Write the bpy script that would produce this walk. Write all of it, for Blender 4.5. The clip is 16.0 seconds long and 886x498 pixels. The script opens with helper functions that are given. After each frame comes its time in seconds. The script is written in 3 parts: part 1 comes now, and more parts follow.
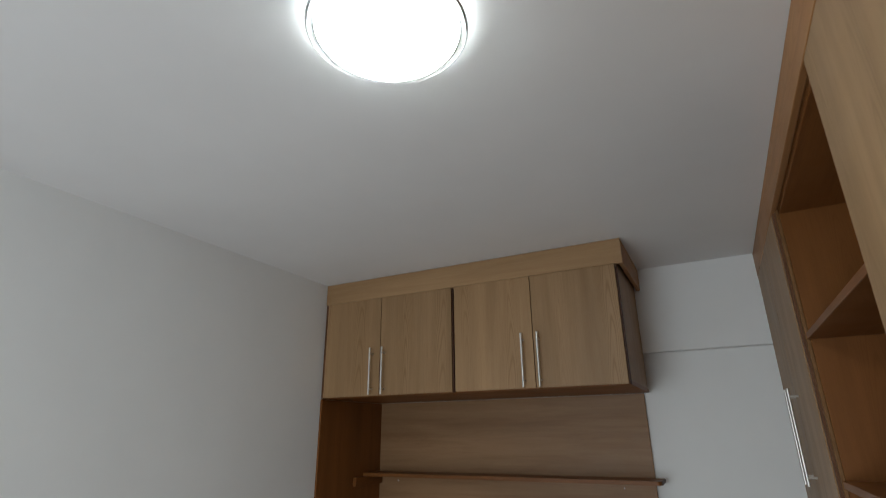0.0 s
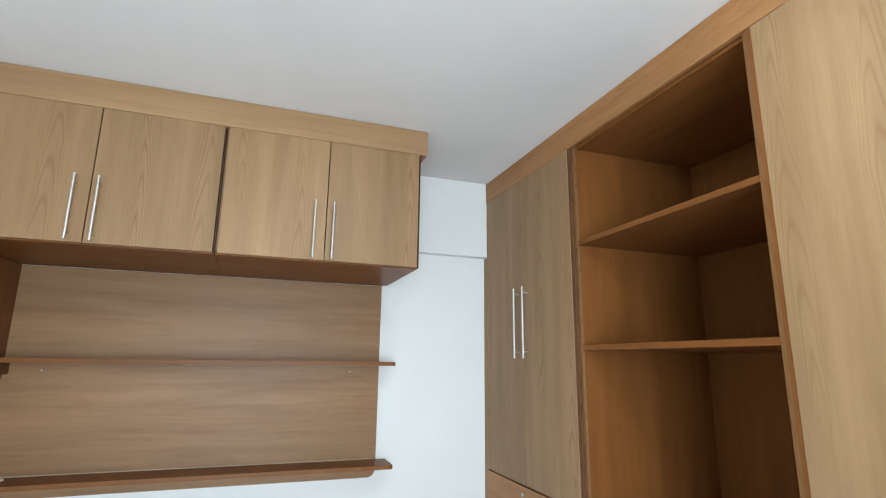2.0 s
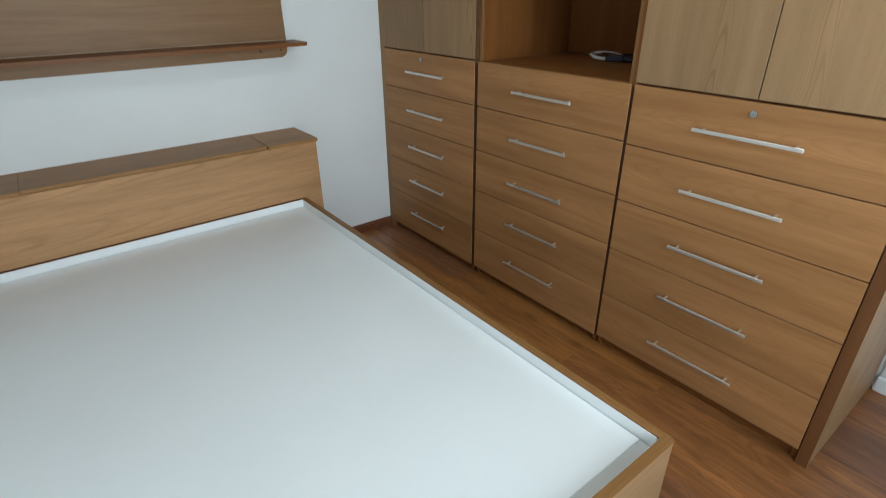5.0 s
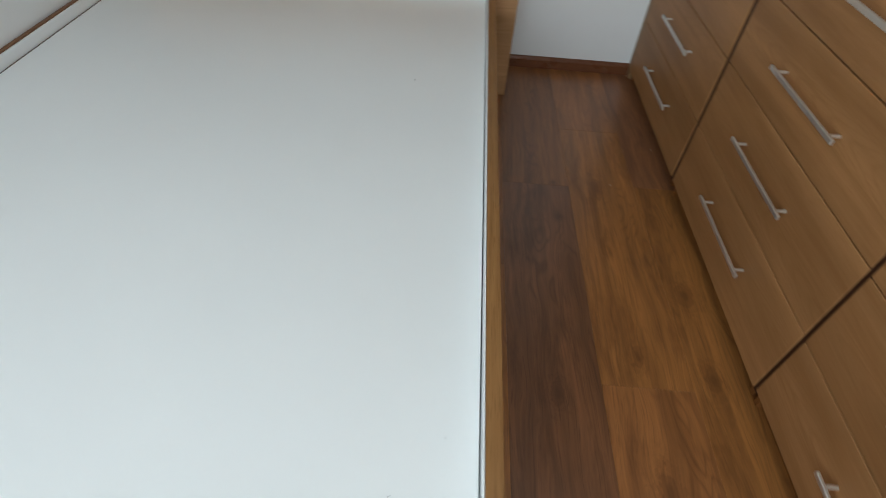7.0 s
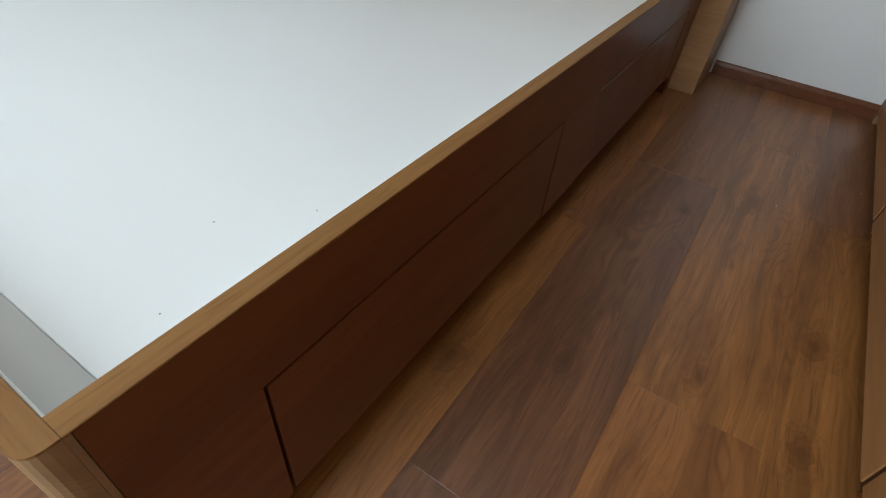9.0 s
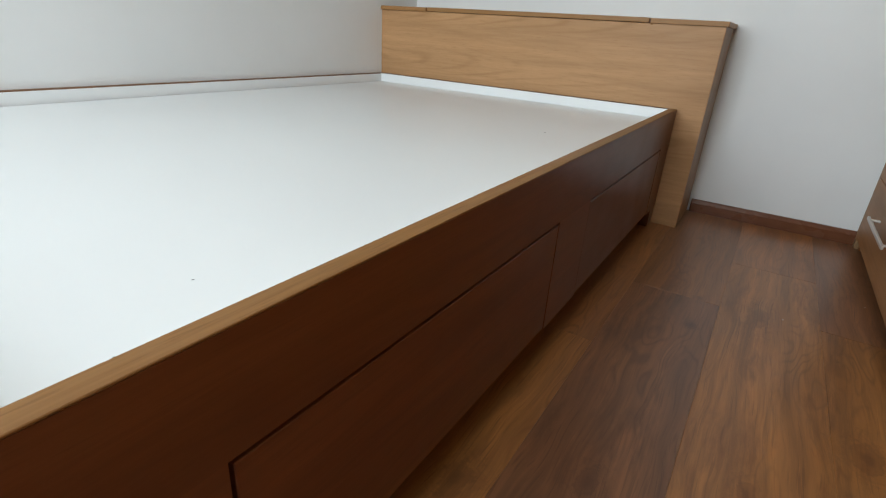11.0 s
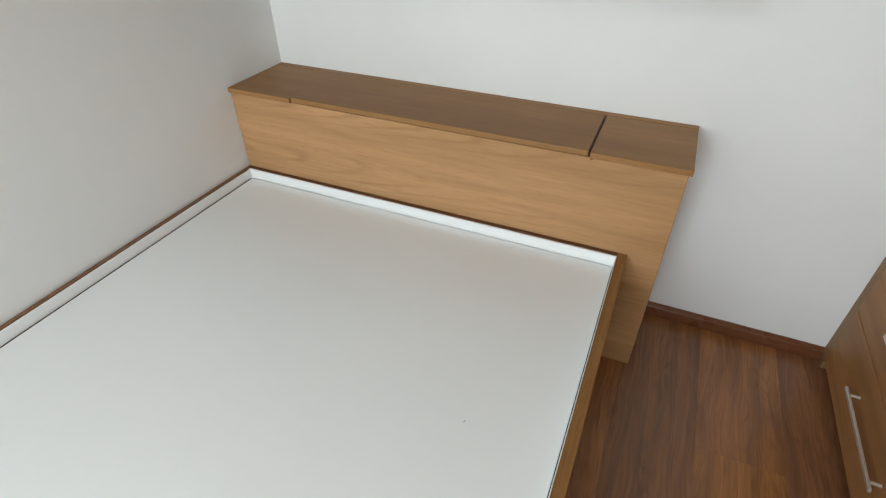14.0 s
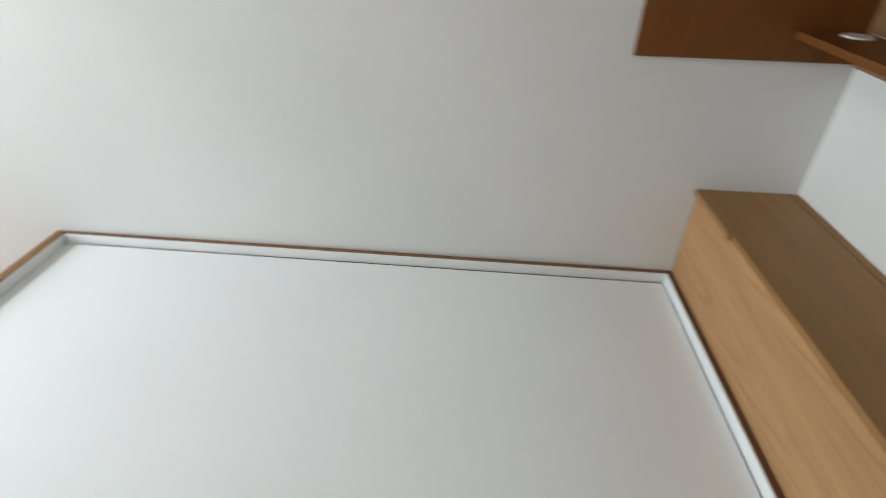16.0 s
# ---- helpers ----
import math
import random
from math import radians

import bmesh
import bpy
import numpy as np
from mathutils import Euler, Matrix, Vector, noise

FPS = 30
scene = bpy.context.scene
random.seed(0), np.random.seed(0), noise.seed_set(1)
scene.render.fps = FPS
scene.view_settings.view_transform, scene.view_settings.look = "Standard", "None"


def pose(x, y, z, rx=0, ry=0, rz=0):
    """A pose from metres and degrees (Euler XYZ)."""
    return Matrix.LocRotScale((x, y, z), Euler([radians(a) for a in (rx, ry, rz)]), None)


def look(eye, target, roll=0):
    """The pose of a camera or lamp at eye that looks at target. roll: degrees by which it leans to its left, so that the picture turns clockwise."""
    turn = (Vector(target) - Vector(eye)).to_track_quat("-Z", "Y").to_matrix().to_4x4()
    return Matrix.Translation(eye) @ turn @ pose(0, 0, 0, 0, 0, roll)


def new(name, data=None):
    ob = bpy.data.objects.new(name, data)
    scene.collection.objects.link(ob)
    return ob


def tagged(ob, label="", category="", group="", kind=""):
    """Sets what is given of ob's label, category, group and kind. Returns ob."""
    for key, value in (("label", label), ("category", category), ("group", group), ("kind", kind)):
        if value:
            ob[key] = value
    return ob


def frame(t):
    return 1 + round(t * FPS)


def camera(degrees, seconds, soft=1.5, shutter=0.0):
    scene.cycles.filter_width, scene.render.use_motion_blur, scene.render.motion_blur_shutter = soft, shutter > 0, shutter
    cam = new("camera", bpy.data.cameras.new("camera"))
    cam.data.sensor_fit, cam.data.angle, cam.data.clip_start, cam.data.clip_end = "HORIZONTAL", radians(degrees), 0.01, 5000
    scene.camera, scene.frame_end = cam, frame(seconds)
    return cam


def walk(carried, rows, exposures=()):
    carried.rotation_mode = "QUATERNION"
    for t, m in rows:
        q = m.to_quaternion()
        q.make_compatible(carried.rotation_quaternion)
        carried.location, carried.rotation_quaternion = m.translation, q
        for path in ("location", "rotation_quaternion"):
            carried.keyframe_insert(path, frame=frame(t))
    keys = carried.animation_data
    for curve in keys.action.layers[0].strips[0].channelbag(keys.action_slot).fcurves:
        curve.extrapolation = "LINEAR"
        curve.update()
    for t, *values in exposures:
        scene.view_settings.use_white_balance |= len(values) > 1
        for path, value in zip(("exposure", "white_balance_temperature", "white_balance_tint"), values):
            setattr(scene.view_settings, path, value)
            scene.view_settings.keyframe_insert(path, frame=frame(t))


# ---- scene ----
cam = camera(81.6, 16.0, soft=1.0, shutter=0.2)
PATH = [
    (0, (1.905, -2.831, 1.92), (1.041, -1.154, 2.594), -0.6),
    (0.5, (1.76, -2.797, 1.894), (1.0, -1.007, 2.36), 0.4),
    (1, (1.59, -2.675, 1.807), (1.175, -0.783, 2.303), 1.4),
    (1.5, (1.306, -2.605, 1.762), (1.491, -0.677, 2.258), 0.6),
    (2, (0.978, -2.645, 1.713), (1.632, -0.803, 2.14), 0.7),
    (2.5, (0.664, -2.772, 1.675), (1.503, -0.975, 1.937), 0.5),
    (3, (0.423, -2.853, 1.641), (1.428, -1.129, 1.773), -0.1),
    (3.5, (0.346, -2.89, 1.593), (1.561, -1.302, 1.555), -0.5),
    (4, (0.355, -2.878, 1.546), (1.597, -1.339, 1.249), 0.1),
    (4.5, (0.358, -2.872, 1.502), (1.556, -1.394, 0.882), -0.2),
    (4.7, (0.378, -2.872, 1.5), (1.537, -1.423, 0.753), -0.7),
    (6.8, (1.194, -2.524, 1.24), (1.449, -1.147, -0.188), 2.8),
    (7, (1.338, -2.46, 1.217), (1.327, -1.084, -0.235), 4.3),
    (7.5, (1.596, -2.391, 1.195), (1.079, -1.165, -0.298), 3.7),
    (8, (1.7, -2.466, 1.114), (1.065, -1.301, -0.383), 6.9),
    (8.2, (1.73, -2.469, 1.062), (1.083, -1.313, -0.436), 6.8),
    (10.3, (1.769, -2.49, 0.647), (0.843, -1.001, -0.311), 3.7),
    (10.5, (1.787, -2.502, 0.669), (0.845, -1.019, -0.283), 3.4),
    (11, (1.765, -2.496, 0.707), (0.819, -0.925, -0.093), 3.7),
    (11.5, (1.762, -2.505, 0.773), (0.822, -0.879, 0.085), 3.3),
    (12, (1.717, -2.545, 1.091), (0.841, -0.925, 0.311), 3.4),
    (12.5, (1.686, -2.573, 1.393), (0.876, -1.037, 0.4), 3.1),
    (13, (1.601, -2.345, 1.404), (0.831, -0.85, 0.321), 0.3),
    (13.5, (1.527, -2.028, 1.4), (0.819, -0.589, 0.206), -1.3),
    (14, (1.435, -1.648, 1.435), (0.792, -0.201, 0.213), -0.4),
    (14.5, (1.448, -1.33, 1.436), (0.806, 0.11, 0.205), 0.1),
    (15, (1.478, -1.114, 1.43), (0.718, 0.245, 0.175), 3.2),
    (15.5, (1.395, -1.049, 1.422), (0.173, -0.002, 0.235), 3.3),
    (16, (1.481, -1.007, 1.493), (-0.175, -1.1, 0.376), 1.6),
]
EXPOSURES = [(0, -1.33, 6350, 8), (0.5, -0.88, 6400, 7), (1.0, -0.14, 6250, 6), (1.5, 0.06, 5950, 5), (2.0, 0.2, 5900, 4), (3.0, 0.13, 5920, 4), (3.5, 0.0, 5930, 3),
             (4.0, -0.2, 5930, 3), (4.5, -0.5, 5930, 2), (7.0, -0.62, 6150, 5), (8.0, -0.68, 6100, 6), (10.5, -0.25, 6250, 6), (12.0, -0.5, 6300, 7), (13.0, -0.45, 6380, 7),
             (14.5, -0.1, 6520, 7), (15.5, -0.13, 6450, 7), (16.0, -0.38, 6450, 7)]
walk(cam, [(t, look(eye, target, roll)) for t, eye, target, roll in PATH], EXPOSURES)

# ---- world and light ----
world = bpy.data.worlds.new("world")
scene.world = world
world.use_nodes = True
wn, wl = world.node_tree.nodes, world.node_tree.links
sky = wn.new("ShaderNodeTexSky")
sky.sky_type = "NISHITA"
sky.sun_disc = False
sky.sun_elevation = radians(38)
sky.sun_rotation = radians(27)
wl.new(sky.outputs[0], wn["Background"].inputs[0])
wn["Background"].inputs[1].default_value = 0.12

sun = new("sun", bpy.data.lights.new("sun", "SUN"))
sun.data.energy, sun.data.angle, sun.data.color = 1.0, radians(12), (1.0, 0.95, 0.88)
sun.matrix_world = look((3, 6, 6), (0, 0, 0))

WIN_X, WIN_Z = (0.25, 1.65), (0.72, 2.22)          # the window behind the walker, in the south wall
SOUTH = -4.2
window_light = new("window_light", bpy.data.lights.new("window_light", "AREA"))
window_light.data.shape, window_light.data.size, window_light.data.size_y = "RECTANGLE", WIN_X[1] - WIN_X[0], WIN_Z[1] - WIN_Z[0]
window_light.data.spread = radians(165)
window_light.data.energy, window_light.data.color = 76, (0.90, 0.96, 1.0)
window_light.matrix_world = look((sum(WIN_X) / 2, SOUTH - 0.06, sum(WIN_Z) / 2), (0.9, 0, sum(WIN_Z) / 2))

# ---- materials ----


def material(name, rough=0.5, metal=0.0, color=(0.8, 0.8, 0.8)):
    mat = bpy.data.materials.new(name)
    mat.use_nodes = True
    nt = mat.node_tree
    b = nt.nodes["Principled BSDF"]
    b.inputs["Base Color"].default_value = (*color, 1)
    b.inputs["Roughness"].default_value = rough
    b.inputs["Metallic"].default_value = metal
    return mat, nt, b


def node(nt, kind, **values):
    n = nt.nodes.new(kind)
    for key, value in values.items():
        if key == "operation":
            n.operation = value
        elif key == "blend":
            n.data_type, n.blend_type = "RGBA", value
        else:
            n.inputs[key.replace("_", " ")].default_value = value
    return n


def calc(nt, op, a, b=None, c=None, clamp=False):
    n = nt.nodes.new("ShaderNodeMath")
    n.operation, n.use_clamp = op, clamp
    for i, v in enumerate((a, b, c)):
        if v is None:
            continue
        if isinstance(v, (int, float)):
            n.inputs[i].default_value = v
        else:
            nt.links.new(v, n.inputs[i])
    return n.outputs[0]


def mix(nt, factor, a, b, blend="MIX"):
    n = nt.nodes.new("ShaderNodeMix")
    n.data_type, n.blend_type = "RGBA", blend
    for socket, v in ((n.inputs[0], factor), (n.inputs[6], a), (n.inputs[7], b)):
        if isinstance(v, (int, float)):
            socket.default_value = v
        elif isinstance(v, tuple):
            socket.default_value = (*v, 1)
        else:
            nt.links.new(v, socket)
    return n.outputs[2]


def ramp(nt, value, stops):
    n = nt.nodes.new("ShaderNodeValToRGB")
    e = n.color_ramp.elements
    while len(e) < len(stops):
        e.new(0.5)
    for el, (p, c) in zip(e, stops):
        el.position, el.color = p, (*c, 1) if isinstance(c, tuple) else (c, c, c, 1)
    nt.links.new(value, n.inputs[0])
    return n.outputs[0]


def grain_axes(nt, axis):
    """Sockets along and across the grain, moved by a random amount for each piece."""
    tc = nt.nodes.new("ShaderNodeTexCoord")
    info = nt.nodes.new("ShaderNodeObjectInfo")
    sep = nt.nodes.new("ShaderNodeSeparateXYZ")
    nt.links.new(tc.outputs["Object"], sep.inputs[0])
    others = [i for i in range(3) if i != axis]
    across = calc(nt, "ADD", sep.outputs[others[0]], sep.outputs[others[1]])
    return sep.outputs[axis], across, info.outputs["Random"]


def vec(nt, x, y, z):
    n = nt.nodes.new("ShaderNodeCombineXYZ")
    for i, v in enumerate((x, y, z)):
        if isinstance(v, (int, float)):
            n.inputs[i].default_value = v
        else:
            nt.links.new(v, n.inputs[i])
    return n.outputs[0]


def noise_tex(nt, vector, scale, detail=3.0, rough=0.55, distortion=0.0):
    n = nt.nodes.new("ShaderNodeTexNoise")
    n.inputs["Scale"].default_value, n.inputs["Detail"].default_value = scale, detail
    n.inputs["Roughness"].default_value, n.inputs["Distortion"].default_value = rough, distortion
    nt.links.new(vector, n.inputs["Vector"])
    return n.outputs[0]


def bump(nt, bsdf, height, strength, distance=0.001):
    n = nt.nodes.new("ShaderNodeBump")
    n.inputs["Strength"].default_value, n.inputs["Distance"].default_value = strength, distance
    nt.links.new(height, n.inputs["Height"])
    nt.links.new(n.outputs[0], bsdf.inputs["Normal"])


def laminate(name, axis, tone=(0.36, 0.225, 0.12), flame=1.0, rough=0.43, coarse=1.0, figure=1.0, streaks=1.0, silky=1.0, reach=70.0):
    """Oak-look laminate: cathedral figure, fibres and pores along one axis."""
    mat, nt, b = material(name, rough)
    b.inputs["Specular IOR Level"].default_value = 0.22
    v, u, rnd = grain_axes(nt, axis)
    shift = calc(nt, "MULTIPLY", rnd, 37.0)
    slow = noise_tex(nt, vec(nt, calc(nt, "MULTIPLY", v, 1.3), calc(nt, "MULTIPLY", u, 5.0), shift), 1.0, 2.0)
    centre = calc(nt, "MULTIPLY_ADD", rnd, 0.16, -0.08)
    du = calc(nt, "ADD", calc(nt, "SUBTRACT", u, centre), calc(nt, "MULTIPLY_ADD", slow, 0.12, -0.06))
    du = calc(nt, "WRAP", du, 0.105, -0.105)
    arch = calc(nt, "MULTIPLY", calc(nt, "MULTIPLY", du, du), 20000.0 * flame)
    field = calc(nt, "ADD", calc(nt, "ADD", arch, calc(nt, "MULTIPLY", v, reach)), calc(nt, "MULTIPLY", slow, 16.0))
    wave = calc(nt, "MULTIPLY_ADD", calc(nt, "SINE", field), 0.5, 0.5)
    line = calc(nt, "MULTIPLY", calc(nt, "POWER", wave, 5.0), ramp(nt, calc(nt, "MULTIPLY", calc(nt, "MULTIPLY", du, du), 180.0), [(0.10, 1.0), (1.0, 0.0)]))
    # the figure comes and goes
    patch = noise_tex(nt, vec(nt, calc(nt, "MULTIPLY", v, 0.9), calc(nt, "MULTIPLY", u, 7.0), calc(nt, "ADD", shift, 9.0)), 1.0, 1.0)
    line = calc(nt, "MULTIPLY", line, ramp(nt, patch, [(0.34, 0.1), (0.58, 1.0)]))
    fibre = noise_tex(nt, vec(nt, calc(nt, "MULTIPLY", v, 5.0), calc(nt, "MULTIPLY", u, 150.0 / coarse), shift), 1.0, 3.0, 0.6)
    band = noise_tex(nt, vec(nt, calc(nt, "MULTIPLY", v, 0.8), calc(nt, "MULTIPLY", u, 8.0), calc(nt, "ADD", shift, 3.0)), 1.0, 3.0, 0.6)
    silk = noise_tex(nt, vec(nt, calc(nt, "MULTIPLY", v, 1.7), calc(nt, "MULTIPLY", u, 24.0), calc(nt, "ADD", shift, 6.0)), 1.0, 4.0, 0.65, 0.35)
    pore = noise_tex(nt, vec(nt, calc(nt, "MULTIPLY", v, 22.0), calc(nt, "MULTIPLY", u, 420.0 / coarse), shift), 1.0, 1.0)
    dark = tuple(c * k for c, k in zip(tone, (0.66, 0.60, 0.52)))
    pale = tuple(min(1, c * k) for c, k in zip(tone, (1.16, 1.17, 1.20)))
    col = mix(nt, ramp(nt, band, [(0.3, 0.0), (0.7, 1.0)]), tuple(c * 0.82 for c in tone), pale)
    col = mix(nt, calc(nt, "MULTIPLY", ramp(nt, silk, [(0.34, 1.0), (0.56, 0.0)]), 0.30 * silky), col, dark)
    col = mix(nt, calc(nt, "MULTIPLY", ramp(nt, fibre, [(0.36, 1.0), (0.62, 0.0)]), 0.13 * streaks), col, dark)
    col = mix(nt, calc(nt, "MULTIPLY", line, 0.58 * figure), col, dark)
    col = mix(nt, calc(nt, "MULTIPLY", ramp(nt, pore, [(0.30, 1.0), (0.42, 0.0)]), 0.20 * streaks), col, dark)
    hue = calc(nt, "MULTIPLY_ADD", rnd, 0.14, 0.93)
    hs = nt.nodes.new("ShaderNodeHueSaturation")
    nt.links.new(hue, hs.inputs["Value"])
    nt.links.new(col, hs.inputs["Color"])
    nt.links.new(hs.outputs[0], b.inputs["Base Color"])
    smear = noise_tex(nt, vec(nt, v, u, shift), 7.0, 3.0)
    nt.links.new(calc(nt, "MULTIPLY_ADD", smear, 0.16, rough - 0.08), b.inputs["Roughness"])
    bump(nt, b, calc(nt, "ADD", fibre, pore), 0.12, 0.0006)
    return mat


# knots in the floor boards beside the bed: x, y, half width, half length
KNOTS = [(2.087, -1.423, 0.030, 0.050), (2.090, -1.715, 0.022, 0.045), (1.723, -0.915, 0.012, 0.018), (1.729, -1.104, 0.014, 0.020), (1.885, -0.93, 0.022, 0.075),
         (1.895, -1.66, 0.016, 0.040), (1.66, -1.79, 0.020, 0.040), (1.90, -2.02, 0.024, 0.050), (1.47, -1.92, 0.028, 0.045), (2.06, -1.06, 0.006, 0.008)]


def floor_wood(name, tone):
    """Rustic floor laminate: soft streaks, wavy figure, knots and dark mineral stains along y."""
    mat, nt, b = material(name, 0.34)
    b.inputs["Specular IOR Level"].default_value = 0.7
    v, u, rnd = grain_axes(nt, 1)
    shift = calc(nt, "MULTIPLY", rnd, 53.0)
    geo = nt.nodes.new("ShaderNodeNewGeometry")
    sep = nt.nodes.new("ShaderNodeSeparateXYZ")
    nt.links.new(geo.outputs["Position"], sep.inputs[0])
    wob = noise_tex(nt, geo.outputs["Position"], 34.0, 5.0, 0.7)
    near = None
    for kx, ky, w, l in KNOTS:
        dx = calc(nt, "MULTIPLY", calc(nt, "SUBTRACT", sep.outputs[0], kx), 1 / w)
        dy = calc(nt, "MULTIPLY", calc(nt, "SUBTRACT", sep.outputs[1], ky), 1 / l)
        d = calc(nt, "SQRT", calc(nt, "MULTIPLY_ADD", dx, dx, calc(nt, "MULTIPLY", dy, dy)))
        near = d if near is None else calc(nt, "MINIMUM", near, d)
    near = calc(nt, "MULTIPLY", near, calc(nt, "MULTIPLY_ADD", wob, 2.6, -0.2))
    warp = noise_tex(nt, vec(nt, calc(nt, "MULTIPLY", v, 2.2), calc(nt, "MULTIPLY", u, 7.0), shift), 1.0, 2.0)
    uu = calc(nt, "ADD", u, calc(nt, "MULTIPLY_ADD", warp, 0.07, -0.035))
    band = noise_tex(nt, vec(nt, calc(nt, "MULTIPLY", v, 1.3), calc(nt, "MULTIPLY", uu, 24.0), shift), 1.0, 5.0, 0.65)
    fibre = noise_tex(nt, vec(nt, calc(nt, "MULTIPLY", v, 4.0), calc(nt, "MULTIPLY", uu, 120.0), shift), 1.0, 4.0, 0.65)
    dash = noise_tex(nt, vec(nt, calc(nt, "MULTIPLY", v, 8.0), calc(nt, "MULTIPLY", uu, 230.0), calc(nt, "ADD", shift, 2.0)), 1.0, 2.0)
    patch = noise_tex(nt, vec(nt, calc(nt, "MULTIPLY", v, 2.4), calc(nt, "MULTIPLY", u, 9.0), calc(nt, "ADD", shift, 8.0)), 1.0, 2.0)
    stain = noise_tex(nt, vec(nt, calc(nt, "MULTIPLY", v, 2.6), calc(nt, "MULTIPLY", uu, 14.0), calc(nt, "ADD", shift, 5.0)), 1.0, 6.0, 0.68)
    field = noise_tex(nt, vec(nt, calc(nt, "MULTIPLY", v, 2.2), calc(nt, "MULTIPLY", uu, 11.0), calc(nt, "ADD", shift, 11.0)), 1.0, 2.0, 0.45)
    line = calc(nt, "POWER", calc(nt, "MULTIPLY_ADD", calc(nt, "SINE", calc(nt, "MULTIPLY", field, 95.0)), 0.5, 0.5), 4.0)
    line = calc(nt, "MULTIPLY", line, ramp(nt, patch, [(0.45, 0.0), (0.62, 1.0)]))
    ring = calc(nt, "POWER", calc(nt, "MULTIPLY_ADD", calc(nt, "SINE", calc(nt, "MULTIPLY", near, 9.0)), 0.5, 0.5), 2.0)
    ring = calc(nt, "MULTIPLY", ring, ramp(nt, calc(nt, "MULTIPLY", near, 0.3), [(0.25, 1.0), (0.85, 0.0)]))
    dark = tuple(c * k for c, k in zip(tone, (0.36, 0.32, 0.34)))
    pale = tuple(c * k for c, k in zip(tone, (1.28, 1.28, 1.18)))
    col = mix(nt, ramp(nt, band, [(0.32, 0.0), (0.66, 1.0)]), tuple(c * 0.62 for c in tone), pale)
    col = mix(nt, calc(nt, "MULTIPLY", ramp(nt, fibre, [(0.38, 1.0), (0.60, 0.0)]), 0.27), col, dark)
    col = mix(nt, calc(nt, "MULTIPLY", calc(nt, "MULTIPLY", ramp(nt, dash, [(0.34, 1.0), (0.43, 0.0)]), ramp(nt, patch, [(0.35, 1.0), (0.6, 0.3)])), 0.58), col, dark)
    col = mix(nt, calc(nt, "MULTIPLY", line, 0.48), col, dark)
    col = mix(nt, calc(nt, "MULTIPLY", ramp(nt, stain, [(0.53, 0.0), (0.66, 1.0)]), 0.60), col, dark)
    col = mix(nt, calc(nt, "MULTIPLY", ramp(nt, calc(nt, "MULTIPLY", near, 0.3), [(0.12, 1.0), (0.55, 0.0)]), 0.30), col, dark)
    col = mix(nt, calc(nt, "MULTIPLY", ring, 0.40), col, dark)
    col = mix(nt, calc(nt, "MULTIPLY", ramp(nt, near, [(0.35, 1.0), (0.95, 0.0)]), 0.55), col, dark)
    hs = nt.nodes.new("ShaderNodeHueSaturation")
    nt.links.new(calc(nt, "MULTIPLY_ADD", rnd, 0.25, 0.87), hs.inputs["Value"])
    nt.links.new(col, hs.inputs["Color"])
    nt.links.new(hs.outputs[0], b.inputs["Base Color"])
    nt.links.new(calc(nt, "MULTIPLY_ADD", fibre, 0.16, 0.25), b.inputs["Roughness"])
    bump(nt, b, calc(nt, "ADD", fibre, dash), 0.13, 0.0006)
    return mat


def painted(name, color, rough=0.6, grain=900.0, depth=0.25, mottling=0.03):
    """Rolled wall paint or melamine: slight mottling and a fine orange-peel relief."""
    mat, nt, b = material(name, rough, 0.0, color)
    tc = nt.nodes.new("ShaderNodeTexCoord")
    big = noise_tex(nt, tc.outputs["Object"], 1.7, 4.0)
    low, high = tuple(c * (1 - mottling) for c in color), tuple(min(1, c * (1 + mottling)) for c in color)
    nt.links.new(mix(nt, ramp(nt, big, [(0.3, 0.0), (0.7, 1.0)]), low, high), b.inputs["Base Color"])
    fine = noise_tex(nt, tc.outputs["Object"], grain, 2.0)
    mid = noise_tex(nt, tc.outputs["Object"], grain / 14, 3.0)
    bump(nt, b, calc(nt, "ADD", fine, calc(nt, "MULTIPLY", mid, 1.5)), depth, 0.0006)
    nt.links.new(calc(nt, "MULTIPLY_ADD", big, 0.14, rough - 0.07), b.inputs["Roughness"])
    return mat


def brushed(name, color, rough=0.3):
    mat, nt, b = material(name, rough, 1.0, color)
    tc = nt.nodes.new("ShaderNodeTexCoord")
    n = noise_tex(nt, tc.outputs["Object"], 500.0, 2.0)
    nt.links.new(calc(nt, "MULTIPLY_ADD", n, 0.2, rough - 0.1), b.inputs["Roughness"])
    return mat


OAK = (0.325, 0.200, 0.100)      # fronts
INNER_SHADE = (0.196, 0.074, 0.019)    # redder inner boards, darkened for the shade inside and under them
PANEL_SHADE = (0.272, 0.156, 0.077)    # wall panel, oak darkened for the shade under the cabinets
WOOD = [laminate("oak_laminate_x", 0, OAK, 1.0, figure=0.55), laminate("oak_laminate_y", 1, (0.376, 0.186, 0.071), 0.5, figure=0.45, silky=1.8), laminate("oak_laminate_z", 2, OAK, 0.8, figure=1.05, streaks=1.0, silky=0.9, reach=42.0)]
CARCASS = [laminate("carcass_board_x", 0, INNER_SHADE, 1.0, figure=0.4), laminate("carcass_board_y", 1, INNER_SHADE, 0.5, figure=0.6, silky=1.8), laminate("carcass_board_z", 2, INNER_SHADE, 1.0, figure=0.5)]
# bed side: oak with the shade of its aisle face put into the colour
BEDSIDE_SHADE = laminate("bed_side_oak_shade", 1, (0.168, 0.052, 0.015), 0.15, 0.36, figure=1.0, streaks=2.0, silky=2.4, reach=24.0)
